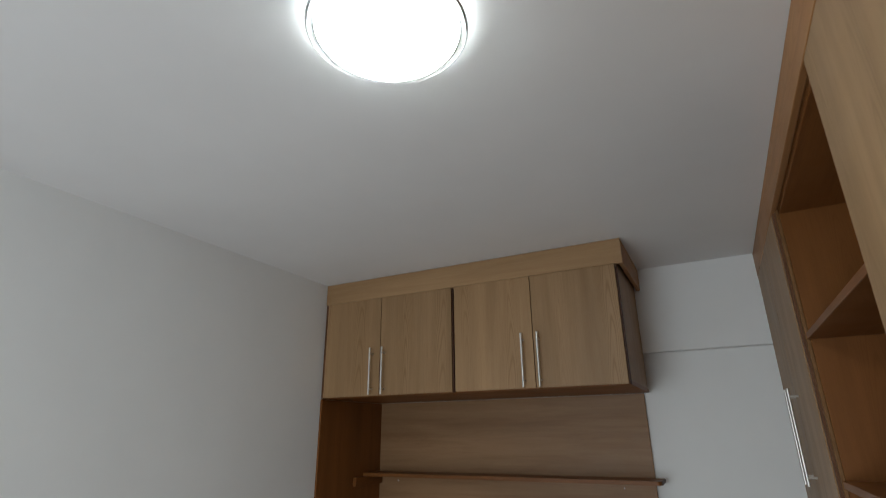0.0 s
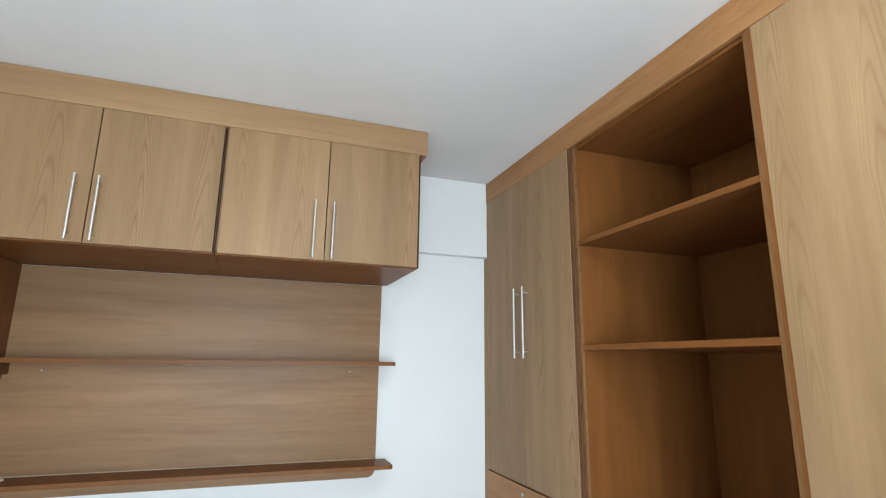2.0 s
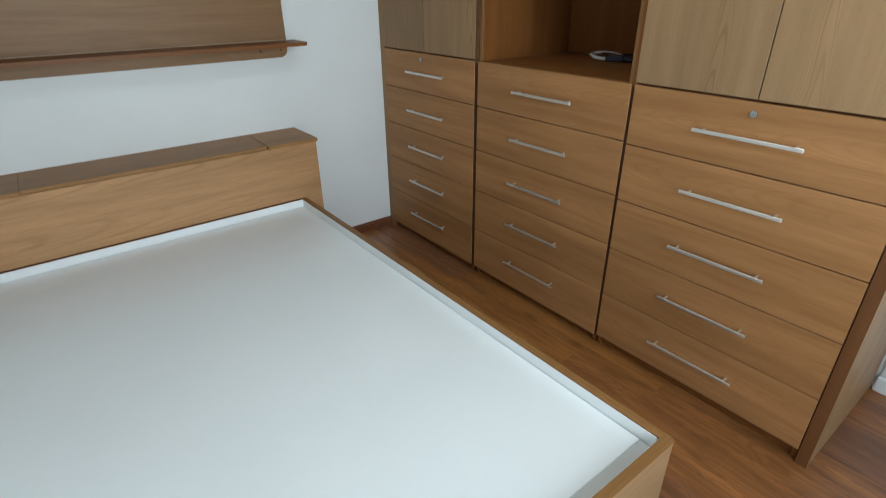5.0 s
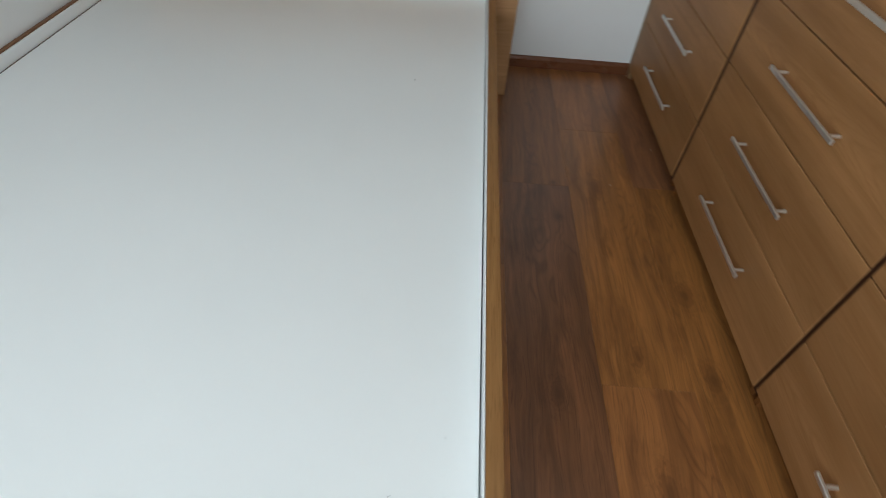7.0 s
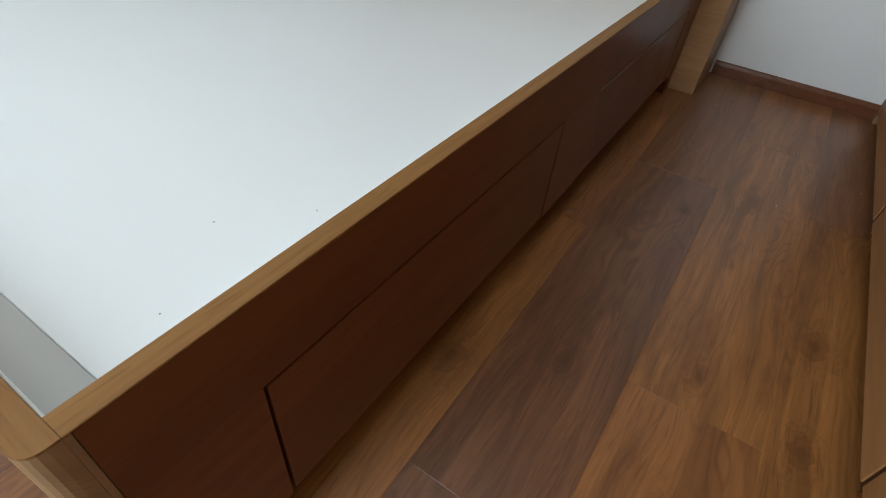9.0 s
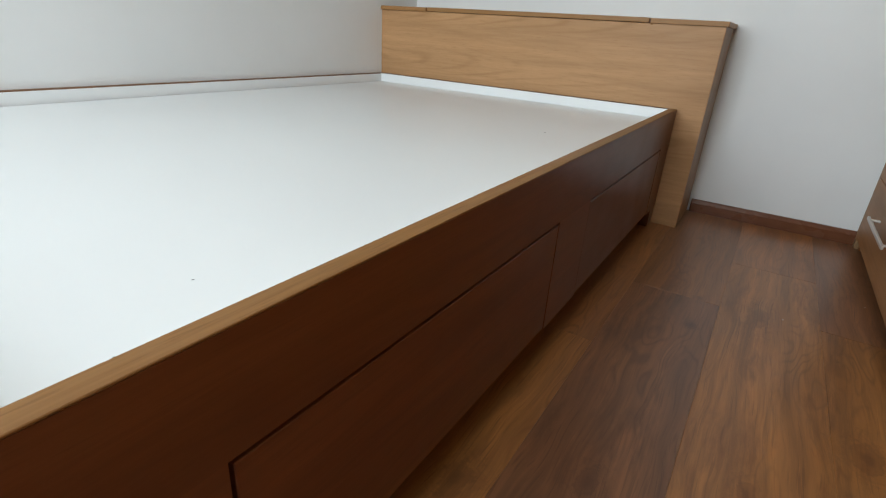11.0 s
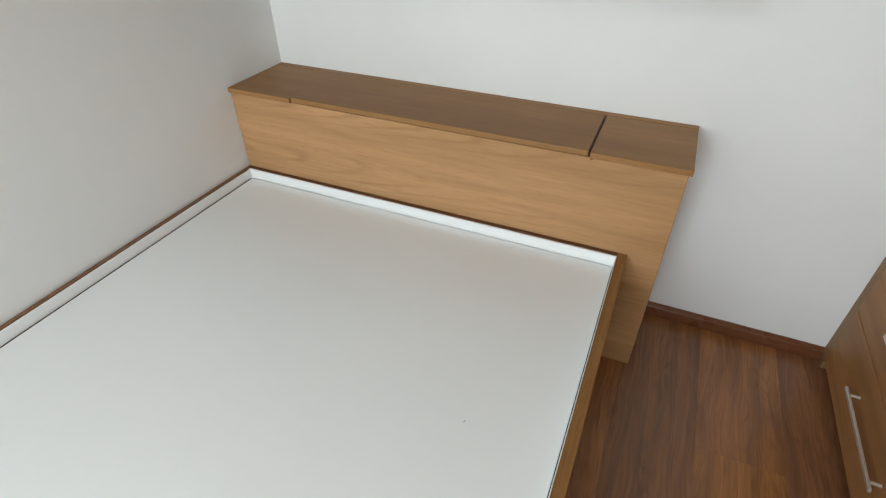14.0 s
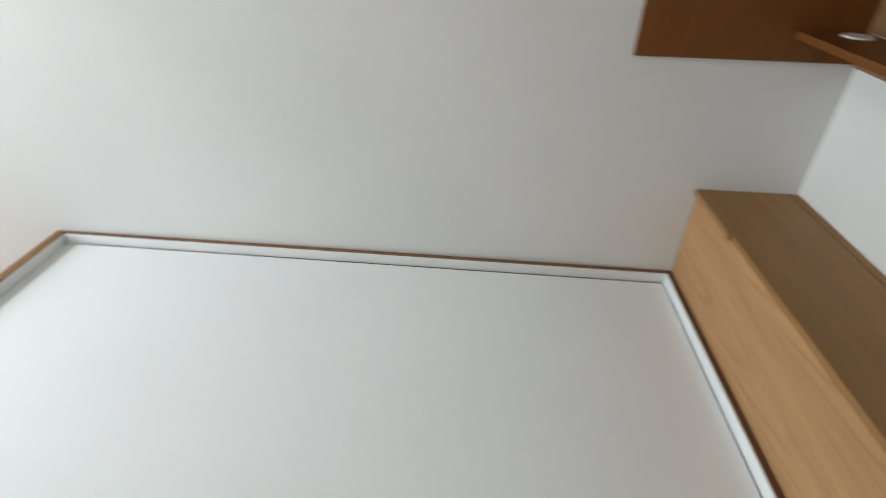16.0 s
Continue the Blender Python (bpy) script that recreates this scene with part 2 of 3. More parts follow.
WALL_PANEL = laminate("wall_panel_oak_shade", 0, PANEL_SHADE, 0.8, figure=0.3, streaks=1.0, silky=1.6)
HEAD = laminate("headboard_laminate", 0, (0.48, 0.272, 0.128), 0.14, coarse=1.5, figure=1.0, streaks=1.5, silky=1.2, reach=26.0)
TOPWOOD = laminate("headboard_top_laminate", 0, (0.325, 0.168, 0.062), 1.0, figure=0.5)
EDGE = [laminate("oak_edge_band_x", 0, (0.305, 0.153, 0.052), 0.3, 0.42, 1.1, streaks=3.6), laminate("oak_edge_band_y", 1, (0.305, 0.153, 0.052), 0.3, 0.42, 1.1, streaks=3.6),
        laminate("oak_edge_band_z", 2, (0.21, 0.105, 0.04), 0.3, 0.42, 2.2)]
FLOORS = [floor_wood("floor_laminate_amber", (0.355, 0.146, 0.041)), floor_wood("floor_laminate_brown", (0.290, 0.116, 0.037)),
          floor_wood("floor_laminate_umber", (0.222, 0.092, 0.040))]
WALL = painted("wall_paint", (0.795, 0.805, 0.80), 0.62, 700.0, 0.3)
# dark tone for the unseen south wall, chosen to soak up bounce light
TAUPE = painted("bounce_cutting_taupe", (0.36, 0.33, 0.30), 0.7, 700.0, 0.3)
CEILING = painted("ceiling_paint", (0.80, 0.80, 0.80), 0.8, 500.0, 0.3)
MELAMINE = painted("white_melamine", (0.83, 0.85, 0.85), 0.33, 1400.0, 0.06, 0.015)
# white ledge greyed to carry the shade beside the foot board
LEDGE = painted("ledge_shade_grey", (0.56, 0.555, 0.53), 0.4, 1400.0, 0.06, 0.02)
DOOR_PAINT = painted("white_door_paint", (0.74, 0.75, 0.77), 0.4, 600.0, 0.15)
STEEL = brushed("satin_nickel", (0.66, 0.645, 0.62), 0.42)
# same nickel, brightened for the light that falls on the drawer handles
BAR_LIT = brushed("satin_nickel_bar_lit", (0.80, 0.78, 0.74), 0.5)
CHROME = brushed("chrome", (0.5, 0.5, 0.5), 0.2)
BEDSIDE_SHADE.node_tree.nodes["Principled BSDF"].inputs["Specular IOR Level"].default_value = 0.5
# edge tape colour, also put into gaps and joints as their shade
TAPE_SHADE = laminate("edge_tape_and_gap_shade", 2, (0.055, 0.021, 0.010), 0.2, 0.5)
# rim band colour, also stands for shade behind the wardrobe seams
RIM_SEAM = laminate("rim_band_and_seam_shade", 1, (0.13, 0.058, 0.026), 0.2, 0.5)
WALLRAIL = laminate("wall_rail_band", 1, (0.205, 0.108, 0.058), 0.2, 0.5)
ENDBAND = laminate("end_panel_band", 2, (0.150, 0.062, 0.022), 0.2, 0.5)
# near black: shade in gaps and holes, also the colour of the crumbs
DARK = material("gap_shade_and_dark_bits", 0.8, 0.0, (0.012, 0.007, 0.005))[0]
BLACK = material("black_plastic", 0.35, 0.0, (0.012, 0.014, 0.032))[0]
CABLE = material("white_cable", 0.4, 0.0, (0.75, 0.75, 0.73))[0]
BASE = laminate("baseboard_wood", 0, (0.165, 0.062, 0.028), 0.3, 0.28)
GLASS, gnt, gb = material("clear_glass", 0.02, 0.0, (0.96, 0.98, 0.97))
gb.inputs["Transmission Weight"].default_value = 1.0
LAMP, lnt, lb = material("lit_opal_glass", 0.3, 0.0, (0.9, 0.9, 0.9))
lb.inputs["Emission Color"].default_value = (0.93, 1.0, 0.98, 1)
lb.inputs["Emission Strength"].default_value = 50.0

# ---- building helpers ----


def where(ob):
    p = Vector(ob.location)
    while ob.parent:
        ob = ob.parent
        p += ob.location
    return p


def thing(name, at, label, category, group="", kind=""):
    ob = new(name)
    ob.location = at
    ob.empty_display_size = 0.1
    return tagged(ob, label, category, group, kind)


def part(name, bm, mat, parent=None, label="", at=(0, 0, 0)):
    """Links a bmesh, given about its own origin, as one object at a place in the room."""
    me = bpy.data.meshes.new(name)
    bm.normal_update()
    bm.to_mesh(me)
    bm.free()
    mats = mat if isinstance(mat, (list, tuple)) else [mat]
    for m in mats:
        me.materials.append(m)
    return put(name, me, parent, label, at)


def put(name, me, parent=None, label="", at=(0, 0, 0)):
    ob = new(name, me)
    if parent:
        ob.parent = parent
        ob.location = Vector(at) - where(parent)
    else:
        ob.location = at
    if label:
        ob["label"] = label
    return ob


def block(sx, sy, sz, bevel=0.0012, segments=1):
    bm = bmesh.new()
    bmesh.ops.create_cube(bm, size=1)
    for v in bm.verts:
        v.co = Vector((v.co.x * sx, v.co.y * sy, v.co.z * sz))
    if bevel:
        bmesh.ops.bevel(bm, geom=bm.edges[:], offset=bevel, segments=segments, affect="EDGES", profile=0.5)
    return bm


def slab(name, x, y, z, mat, parent=None, label="", bevel=0.0012, segments=1):
    """A board between two values of x, y and z."""
    (x0, x1), (y0, y1), (z0, z1) = sorted(x), sorted(y), sorted(z)
    bm = block(x1 - x0, y1 - y0, z1 - z0, bevel, segments)
    return part(name, bm, mat, parent, label, ((x0 + x1) / 2, (y0 + y1) / 2, (z0 + z1) / 2))


def add_block(bm, centre, size, bevel=0.0):
    geom = bmesh.ops.create_cube(bm, size=1)["verts"]
    for v in geom:
        v.co = Vector((v.co.x * size[0] + centre[0], v.co.y * size[1] + centre[1], v.co.z * size[2] + centre[2]))
    if bevel:
        edges = list({e for v in geom for e in v.link_edges})
        bmesh.ops.bevel(bm, geom=edges, offset=bevel, segments=1, affect="EDGES")


def add_rod(bm, a, b, radius, sides=12):
    a, b = Vector(a), Vector(b)
    turn = (b - a).to_track_quat("Z", "Y").to_matrix().to_4x4()
    bmesh.ops.create_cone(bm, cap_ends=True, segments=sides, radius1=radius, radius2=radius, depth=(b - a).length,
                          matrix=Matrix.Translation((a + b) / 2) @ turn)


def prism(outline, axis, lo, hi, bevel=0.0):
    """Extrudes a closed outline along an axis (0 x, 1 y, 2 z)."""
    bm = bmesh.new()

    def corner(p, q, r):
        c = [p, q]
        c.insert(axis, r)
        return c
    rings = [[bm.verts.new(corner(p, q, r)) for p, q in outline] for r in (lo, hi)]
    n = len(outline)
    for i in range(n):
        bm.faces.new((rings[0][i], rings[0][(i + 1) % n], rings[1][(i + 1) % n], rings[1][i]))
    bm.faces.new(rings[0][::-1])
    bm.faces.new(rings[1])
    bmesh.ops.recalc_face_normals(bm, faces=bm.faces[:])
    if bevel:
        bmesh.ops.bevel(bm, geom=bm.edges[:], offset=bevel, segments=1, affect="EDGES")
    return bm


def tube(points, radius, sides=8):
    """A smooth closed-ended tube along points."""
    bm = bmesh.new()
    pts = [Vector(p) for p in points]
    rings = []
    for i, p in enumerate(pts):
        d = (pts[min(i + 1, len(pts) - 1)] - pts[max(i - 1, 0)]).normalized()
        side = d.cross(Vector((0, 0, 1)))
        side = side.normalized() if side.length > 1e-4 else Vector((1, 0, 0))
        up = side.cross(d)
        rings.append([bm.verts.new(p + radius * (math.cos(a) * side + math.sin(a) * up)) for a in (2 * math.pi * k / sides for k in range(sides))])
    for r, s in zip(rings, rings[1:]):
        for k in range(sides):
            bm.faces.new((r[k], r[(k + 1) % sides], s[(k + 1) % sides], s[k]))
    bm.faces.new(rings[0][::-1])
    bm.faces.new(rings[-1])
    bmesh.ops.recalc_face_normals(bm, faces=bm.faces[:])
    for f in bm.faces:
        f.smooth = True
    return bm


# ---- the room ----
WEST, NORTH, EAST, TOP = 0.0, 0.0, 2.82, 2.722
T = 0.14
FRONT = 2.16       # plane of the wardrobe fronts

north = slab("wall_north", (-T, EAST + T), (0, T), (-0.05, TOP), WALL, bevel=0)
tagged(north, "white painted bedroom wall behind the headboard", "wall", kind="structure")
beam = slab("beam_north", (0.002, EAST), (-0.05, 0.001), (2.287, TOP), WALL, bevel=0.003)
tagged(beam, "white painted beam along the top of the wall", "beam", kind="structure")
ceiling = slab("ceiling", (-T, EAST + T), (SOUTH - T, T), (TOP, TOP + 0.12), CEILING, bevel=0)
tagged(ceiling, "plain matt white painted flat ceiling", "ceiling", kind="structure")

# south wall with the window opening, east wall with the door opening
DOOR_Y, DOOR_TOP = (-3.47, -2.71), 2.06


def wall_with_hole(name, axis, plane, thick, span, hole, hole_z, label, paint=None):
    """One mesh of four boards round an opening."""
    bm = bmesh.new()
    lo, hi = span
    pieces = [((lo, hole[0]), (-0.05, TOP)), ((hole[1], hi), (-0.05, TOP)), (hole, (hole_z[1], TOP))]
    if hole_z[0] > 0:
        pieces.append((hole, (-0.05, hole_z[0])))
    for (a, b), (c, d) in pieces:
        mid, size = ((a + b) / 2, plane + thick / 2, (c + d) / 2), (b - a, abs(thick), d - c)
        if axis == 0:
            mid, size = (mid[1], mid[0], mid[2]), (size[1], size[0], size[2])
        add_block(bm, mid, size)
    return tagged(part(name, bm, paint or WALL), label, "wall", kind="structure")


# south wall is never in view; its dark colour reduces fill light
wall_with_hole("wall_south", 1, SOUTH, -T, (0, EAST), WIN_X, WIN_Z, "unseen wall with the bedroom window, darkened to cut bounce light", TAUPE)
west = slab("wall_west", (-T, 0), (SOUTH - T, 0), (-0.05, TOP), WALL, bevel=0)
tagged(west, "white painted bedroom wall beside the bed", "wall", kind="structure")
wall_with_hole("wall_east", 0, EAST, T, (SOUTH - T, 0), DOOR_Y, (0, DOOR_TOP), "white painted wall with the closed door")

window = thing("window_1", (sum(WIN_X) / 2, SOUTH - 0.09, WIN_Z[0]), "plain white framed bedroom window", "window", kind="structure")
for a, b in ((WIN_X[0], WIN_X[0] + 0.04), (WIN_X[1] - 0.04, WIN_X[1])):
    slab("window_frame", (a, b), (SOUTH - 0.12, SOUTH - 0.08), WIN_Z, DOOR_PAINT, window)
for a, b in ((WIN_Z[0], WIN_Z[0] + 0.04), (WIN_Z[1] - 0.04, WIN_Z[1])):
    slab("window_frame", (WIN_X[0] + 0.04, WIN_X[1] - 0.04), (SOUTH - 0.12, SOUTH - 0.08), (a, b), DOOR_PAINT, window)

door = thing("door_1", (EAST + 0.06, sum(DOOR_Y) / 2, 0), "closed white painted door in a white frame", "door", kind="structure")
slab("door_leaf", (EAST + 0.04, EAST + 0.075), (DOOR_Y[0] + 0.025, DOOR_Y[1] - 0.025), (0.006, DOOR_TOP - 0.025), DOOR_PAINT, door)
for a, b in ((DOOR_Y[0], DOOR_Y[0] + 0.024), (DOOR_Y[1] - 0.024, DOOR_Y[1])):
    slab("jamb", (EAST + 0.001, EAST + T), (a, b), (0, DOOR_TOP), DOOR_PAINT, door)
slab("head", (EAST + 0.001, EAST + T), DOOR_Y, (DOOR_TOP - 0.024, DOOR_TOP), DOOR_PAINT, door)
for a, b in ((DOOR_Y[0] - 0.045, DOOR_Y[0]), (DOOR_Y[1], DOOR_Y[1] + 0.045)):
    slab("casing", (EAST - 0.015, EAST), (a, b), (0.075, DOOR_TOP + 0.045), DOOR_PAINT, door, bevel=0.004, segments=2)
    slab("plinth_block", (EAST - 0.03, EAST), (a - 0.008, b + 0.008), (0, 0.075), DOOR_PAINT, door, "white rounded plinth block", bevel=0.011, segments=3)
slab("casing", (EAST - 0.015, EAST), DOOR_Y, (DOOR_TOP, DOOR_TOP + 0.045), DOOR_PAINT, door, bevel=0.004, segments=2)


# ---- baseboards ----
def baseboard(name, a, b, along_x, face, inward):
    h, t = 0.056, 0.014
    outline = [(0, 0), (t, 0), (t, h - 0.016), (t * 0.75, h - 0.010), (t * 0.55, h - 0.003), (t * 0.3, h), (0, h)]
    outline = [(face + inward * p, q) for p, q in outline]
    mid = (a + b) / 2
    bm = prism(outline, 0 if along_x else 1, a - mid, b - mid)
    ob = part(name, bm, BASE, None, "", (mid, 0, 0) if along_x else (0, mid, 0))
    return tagged(ob, "dark brown wooden baseboard with rounded top", "baseboard", kind="structure")


baseboard("baseboard", 1.556, FRONT + 0.02, True, 0.0, -1)
baseboard("baseboard", 0.0, EAST, True, SOUTH, 1)
baseboard("baseboard", SOUTH + 0.015, -2.492, False, 0.0, 1)

# ---- wardrobe wall: three units, a cornice above them ----
LEVELS = [1.168, 0.955, 0.733, 0.512, 0.285, 0.045]     # seams between the drawer fronts
ROWS = [1.061, 0.845, 0.628, 0.411, 0.192]               # handle heights
BACK = EAST - 0.012
G = 0.0018
handle_meshes = {}


def handle(parent, at, axis, length, out):
    """A square bar on two round posts; out: the unit vector towards the room."""
    key = (axis, round(length, 3), out)
    if key not in handle_meshes:
        bm = bmesh.new()
        if axis == 2:
            add_rod(bm, (0, 0, -length / 2), (0, 0, length / 2), 0.0047, 14)
        else:
            size = [0.008, 0.008, 0.012]
            size[axis] = length
            add_block(bm, (0, 0, 0), size, 0.0015)
        for s in (-1, 1):
            foot = Vector((0, 0, 0))
            foot[axis] = s * (length / 2 - 0.028)
            add_rod(bm, foot, foot - 0.032 * Vector(out), 0.0042)
        me = bpy.data.meshes.new("handle")
        bm.to_mesh(me)
        bm.free()
        me.materials.append(STEEL if axis == 2 else BAR_LIT)
        handle_meshes[key] = me
    ob = put("handle", handle_meshes[key], parent, "satin nickel bar handle", at)
    return ob


def lock(parent, at):
    bm = bmesh.new()
    add_rod(bm, (0, 0, 0), (-0.004, 0, 0), 0.011, 20)
    add_rod(bm, (-0.004, 0, 0), (-0.007, 0, 0), 0.007, 16)
    add_block(bm, (-0.0075, 0, 0), (0.002, 0.0016, 0.008))
    return part("lock", bm, CHROME, parent, "small round chrome lock", at)


def wardrobe(y_north, y_south, doors, handles_y, door_handles, label, locked, levels=LEVELS, rows=ROWS):
    mid = (y_north + y_south) / 2
    w = thing("wardrobe", (EAST - 0.3, mid, 0), label, "wardrobe", "wardrobe units along the wall")
    t = 0.018
    n, s = y_north - 0.003, y_south + 0.003
    top = 2.612
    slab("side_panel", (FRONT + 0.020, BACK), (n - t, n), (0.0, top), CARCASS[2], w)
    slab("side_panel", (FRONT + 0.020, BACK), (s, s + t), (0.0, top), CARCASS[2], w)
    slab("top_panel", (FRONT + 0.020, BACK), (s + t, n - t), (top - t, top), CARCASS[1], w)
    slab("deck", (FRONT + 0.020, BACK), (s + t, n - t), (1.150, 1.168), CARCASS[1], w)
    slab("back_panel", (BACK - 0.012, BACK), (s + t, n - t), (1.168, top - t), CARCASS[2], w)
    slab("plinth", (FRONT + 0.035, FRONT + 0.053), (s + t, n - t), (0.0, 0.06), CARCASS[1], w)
    for i in range(5):
        d = slab("drawer_front", (FRONT, FRONT + 0.018), (s + G - 0.002, n - G), (levels[i + 1] + 0.0021, levels[i] - 0.0021), WOOD[1], w, "", 0.0009)
        handle(d, (FRONT - 0.030, handles_y, rows[i]), 1, 0.338, (-1, 0, 0))
        if i == 0 and locked is not None:
            lock(d, (FRONT, locked, 1.131))
    # brown sheet added behind the drawers, imitates the shade in their seams
    slab("carcass_panel", (FRONT + 0.019, FRONT + 0.024), (s + t, n - t), (0.06, 1.15), RIM_SEAM, w)
    if doors:
        cut = doors
        z0, z1 = LEVELS[0] + 0.006, 2.6052
        for (a, b), hy in (((cut, n), door_handles[0]), ((s, cut), door_handles[1])):
            d = slab("door", (FRONT, FRONT + 0.018), (a + G, b - G), (z0, z1), WOOD[2], w)
            handle(d, (FRONT - 0.030, hy, 1.895), 2, 0.330, (-1, 0, 0))
        slab("front_rail", (FRONT + 0.019, FRONT + 0.026), (s + t, n - t), (1.1685, z0 + 0.02), RIM_SEAM, w)
    else:
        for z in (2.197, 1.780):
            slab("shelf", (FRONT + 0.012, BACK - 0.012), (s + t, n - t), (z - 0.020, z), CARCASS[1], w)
        for a, b in ((n - t, n), (s, s + t)):
            slab("edge_strip", (FRONT + 0.010, FRONT + 0.0195), (a, b), (1.168, top), EDGE[2], w)
    # strips fill the gaps between units, coloured dark for the shade in them
    for (z0, z1), tape in (((0.045, 1.158), TAPE_SHADE), ((1.1585, 2.61), RIM_SEAM if doors else CARCASS[2])):
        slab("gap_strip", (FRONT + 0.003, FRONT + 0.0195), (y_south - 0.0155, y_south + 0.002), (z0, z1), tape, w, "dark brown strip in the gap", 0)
    return w


wardrobe(-0.050, -0.882, -0.457, -0.484, (-0.427, -0.513), "oak laminate wardrobe with two doors above five drawers, beside the wall", -0.431)
wardrobe(-0.898, -1.754, None, -1.336, None, "oak laminate wardrobe with open shelves above five drawers", None)
wardrobe(-1.761, -2.612, -2.189, -2.190, (-2.144, -2.223), "oak laminate wardrobe with two tall doors, lockable top drawer", -2.189,
         [1.168, 0.948, 0.722, 0.503, 0.278, 0.053], [1.057, 0.839, 0.620, 0.400, 0.182])

filler = slab("filler_strip", (FRONT + 0.006, FRONT + 0.024), (-0.049, -0.001), (0.0, 2.285), WOOD[2])
tagged(filler, "narrow oak laminate filler strip between wardrobe and wall", "filler strip", kind="structure")
end = slab("end_panel", (FRONT + 0.004, BACK), (-2.650, -2.613), (0.0, 2.61), WOOD[2])
tagged(end, "full-height oak laminate end panel of the wardrobe row", "end panel", kind="structure")
band = slab("edge_trim", (FRONT - 0.001, FRONT + 0.0035), (-2.650, -2.613), (0.0, 2.604), ENDBAND)
tagged(band, "darker brown edge band on the wardrobe end panel", "edge trim", kind="structure")
cornice = slab("cornice", (FRONT - 0.0015, FRONT + 0.015), (-2.656, -0.051), (2.606, TOP - 0.002), WOOD[1])
tagged(cornice, "oak laminate cornice board between wardrobes and ceiling", "cornice", kind="structure")
deck = slab("cornice_top", (FRONT + 0.016, BACK), (-2.632, -0.051), (2.6125, 2.625), WOOD[1])
tagged(deck, "oak laminate board closing the top of the wardrobes", "top board", kind="structure")

# ---- cable with adapter, left in the open compartment ----
cable = thing("power_cable", (2.64, -1.30, 1.168), "coiled white cable with a black adapter lying on the shelf", "cable")
pts = []
for k in range(72):
    a = 2 * math.pi * k / 40 + 0.8
    r = 0.058 + 0.005 * math.sin(2.3 * a + 0.5)
    pts.append((r * math.cos(a), r * 1.3 * math.sin(a), 0.006 + 0.010 * k / 72 + 0.010 * (1 + math.sin(a * 0.97 + 1.0))))
part("cord", tube(pts, 0.0034), CABLE, cable, "white round cord", (2.65, -1.275, 1.168))
pts = []
for k in range(60):
    a = 2 * math.pi * k / 26
    r = 0.040 + 0.007 * math.sin(1.7 * a)
    pts.append((r * 1.2 * math.cos(a), r * 1.5 * math.sin(a), 0.006 + 0.016 * k / 60 + 0.004 * math.sin(2.1 * a)))
part("black_cord", tube(pts, 0.0042), BLACK, cable, "black bundled cord", (2.665, -1.365, 1.168))
bm = block(0.050, 0.082, 0.030, 0.007, 3)
bmesh.ops.rotate(bm, verts=bm.verts[:], cent=(0, 0, 0), matrix=Matrix.Rotation(0.35, 3, "Z"))
part("adapter", bm, BLACK, cable, "blue-black plastic adapter", (2.625, -1.345, 1.1832))
bm = bmesh.new()
add_rod(bm, (0, 0, 0), (0.012, -0.05, 0.0), 0.009, 12)
part("plug", bm, BLACK, cable, "black plug", (2.63, -1.39, 1.178))

# ---- wall cabinets above the bed ----
CF = -0.594


def wall_cabinet(x0, x1, split, handles, label):
    c = thing("wall_cabinet", ((x0 + x1) / 2, -0.29, 2.095), label, "wall cabinet", "cabinets above the bed")
    t, y0, z0, z1 = 0.018, CF + 0.020, 2.095, 2.640
    slab("side_panel", (x0, x0 + t), (y0, -0.051), (z0 + t, z1), WOOD[2], c)
    slab("side_panel", (x1 - t, x1), (y0, -0.051), (z0 + t, z1), WOOD[2], c)
    slab("edge_tape", (x1 - 0.0065, x1 + 0.001), (CF + 0.006, y0 - 0.0005), (z0 + 0.002, 2.600), TAPE_SHADE, c, "dark brown edge tape")
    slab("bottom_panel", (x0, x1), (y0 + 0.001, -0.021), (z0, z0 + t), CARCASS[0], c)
    slab("top_panel", (x0 + t, x1 - t), (y0, -0.051), (z1 - t, z1), WOOD[0], c)
    slab("back_panel", (x0 + t, x1 - t), (-0.062, -0.051), (z0 + t, z1 - t), WOOD[2], c)
    for (a, b), hx in (((x0 + (0.006 if x0 > 0.5 else 0.014), split), handles[0]), ((split, x1 - 0.006), handles[1])):
        d = slab("door", (a + G, b - G), (CF, CF + 0.018), (z0 + 0.004, 2.6052), WOOD[2], c, "", 0.0008)
        handle(d, (hx, CF - 0.030, 2.220), 2, 0.236, (0, -1, 0))
    if x0 < 0.5:
        slab("filler_strip", (x0 - 0.002, x0 + 0.0135), (CF + 0.006, y0 - 0.0005), (z0 + 0.002, 2.604), RIM_SEAM, c, "dark brown filler strip at the wall")
    return c


wall_cabinet(0.004, 0.8015, 0.379, (0.334, 0.408), "oak laminate wall cabinet with two doors, against the side wall")
wall_cabinet(0.8025, 1.598, 1.203, (1.155, 1.229), "oak laminate wall cabinet with two doors, free end towards wardrobe")
for x0, x1, y0, y1 in ((0.003, 1.627, CF - 0.002, CF + 0.014), (1.609, 1.627, CF + 0.015, -0.051)):
    c = slab("cornice", (x0, x1), (y0, y1), (2.606, TOP - 0.002), WOOD[0] if x0 < 1 else WOOD[1])
    tagged(c, "oak laminate cornice board above the wall cabinets", "cornice", kind="structure")

# ---- shelf unit under the cabinets ----
unit = thing("shelf_unit", (0.8, -0.01, 1.16), "oak laminate wall panel with two shelves above the bed", "shelf unit")
outline = [(0.0125, 1.159), (1.530, 1.159)]
for k in range(7):
    a = math.pi / 2 * k / 6
    outline.append((1.532 + 0.04 * math.sin(a), 1.199 - 0.04 * math.cos(a)))
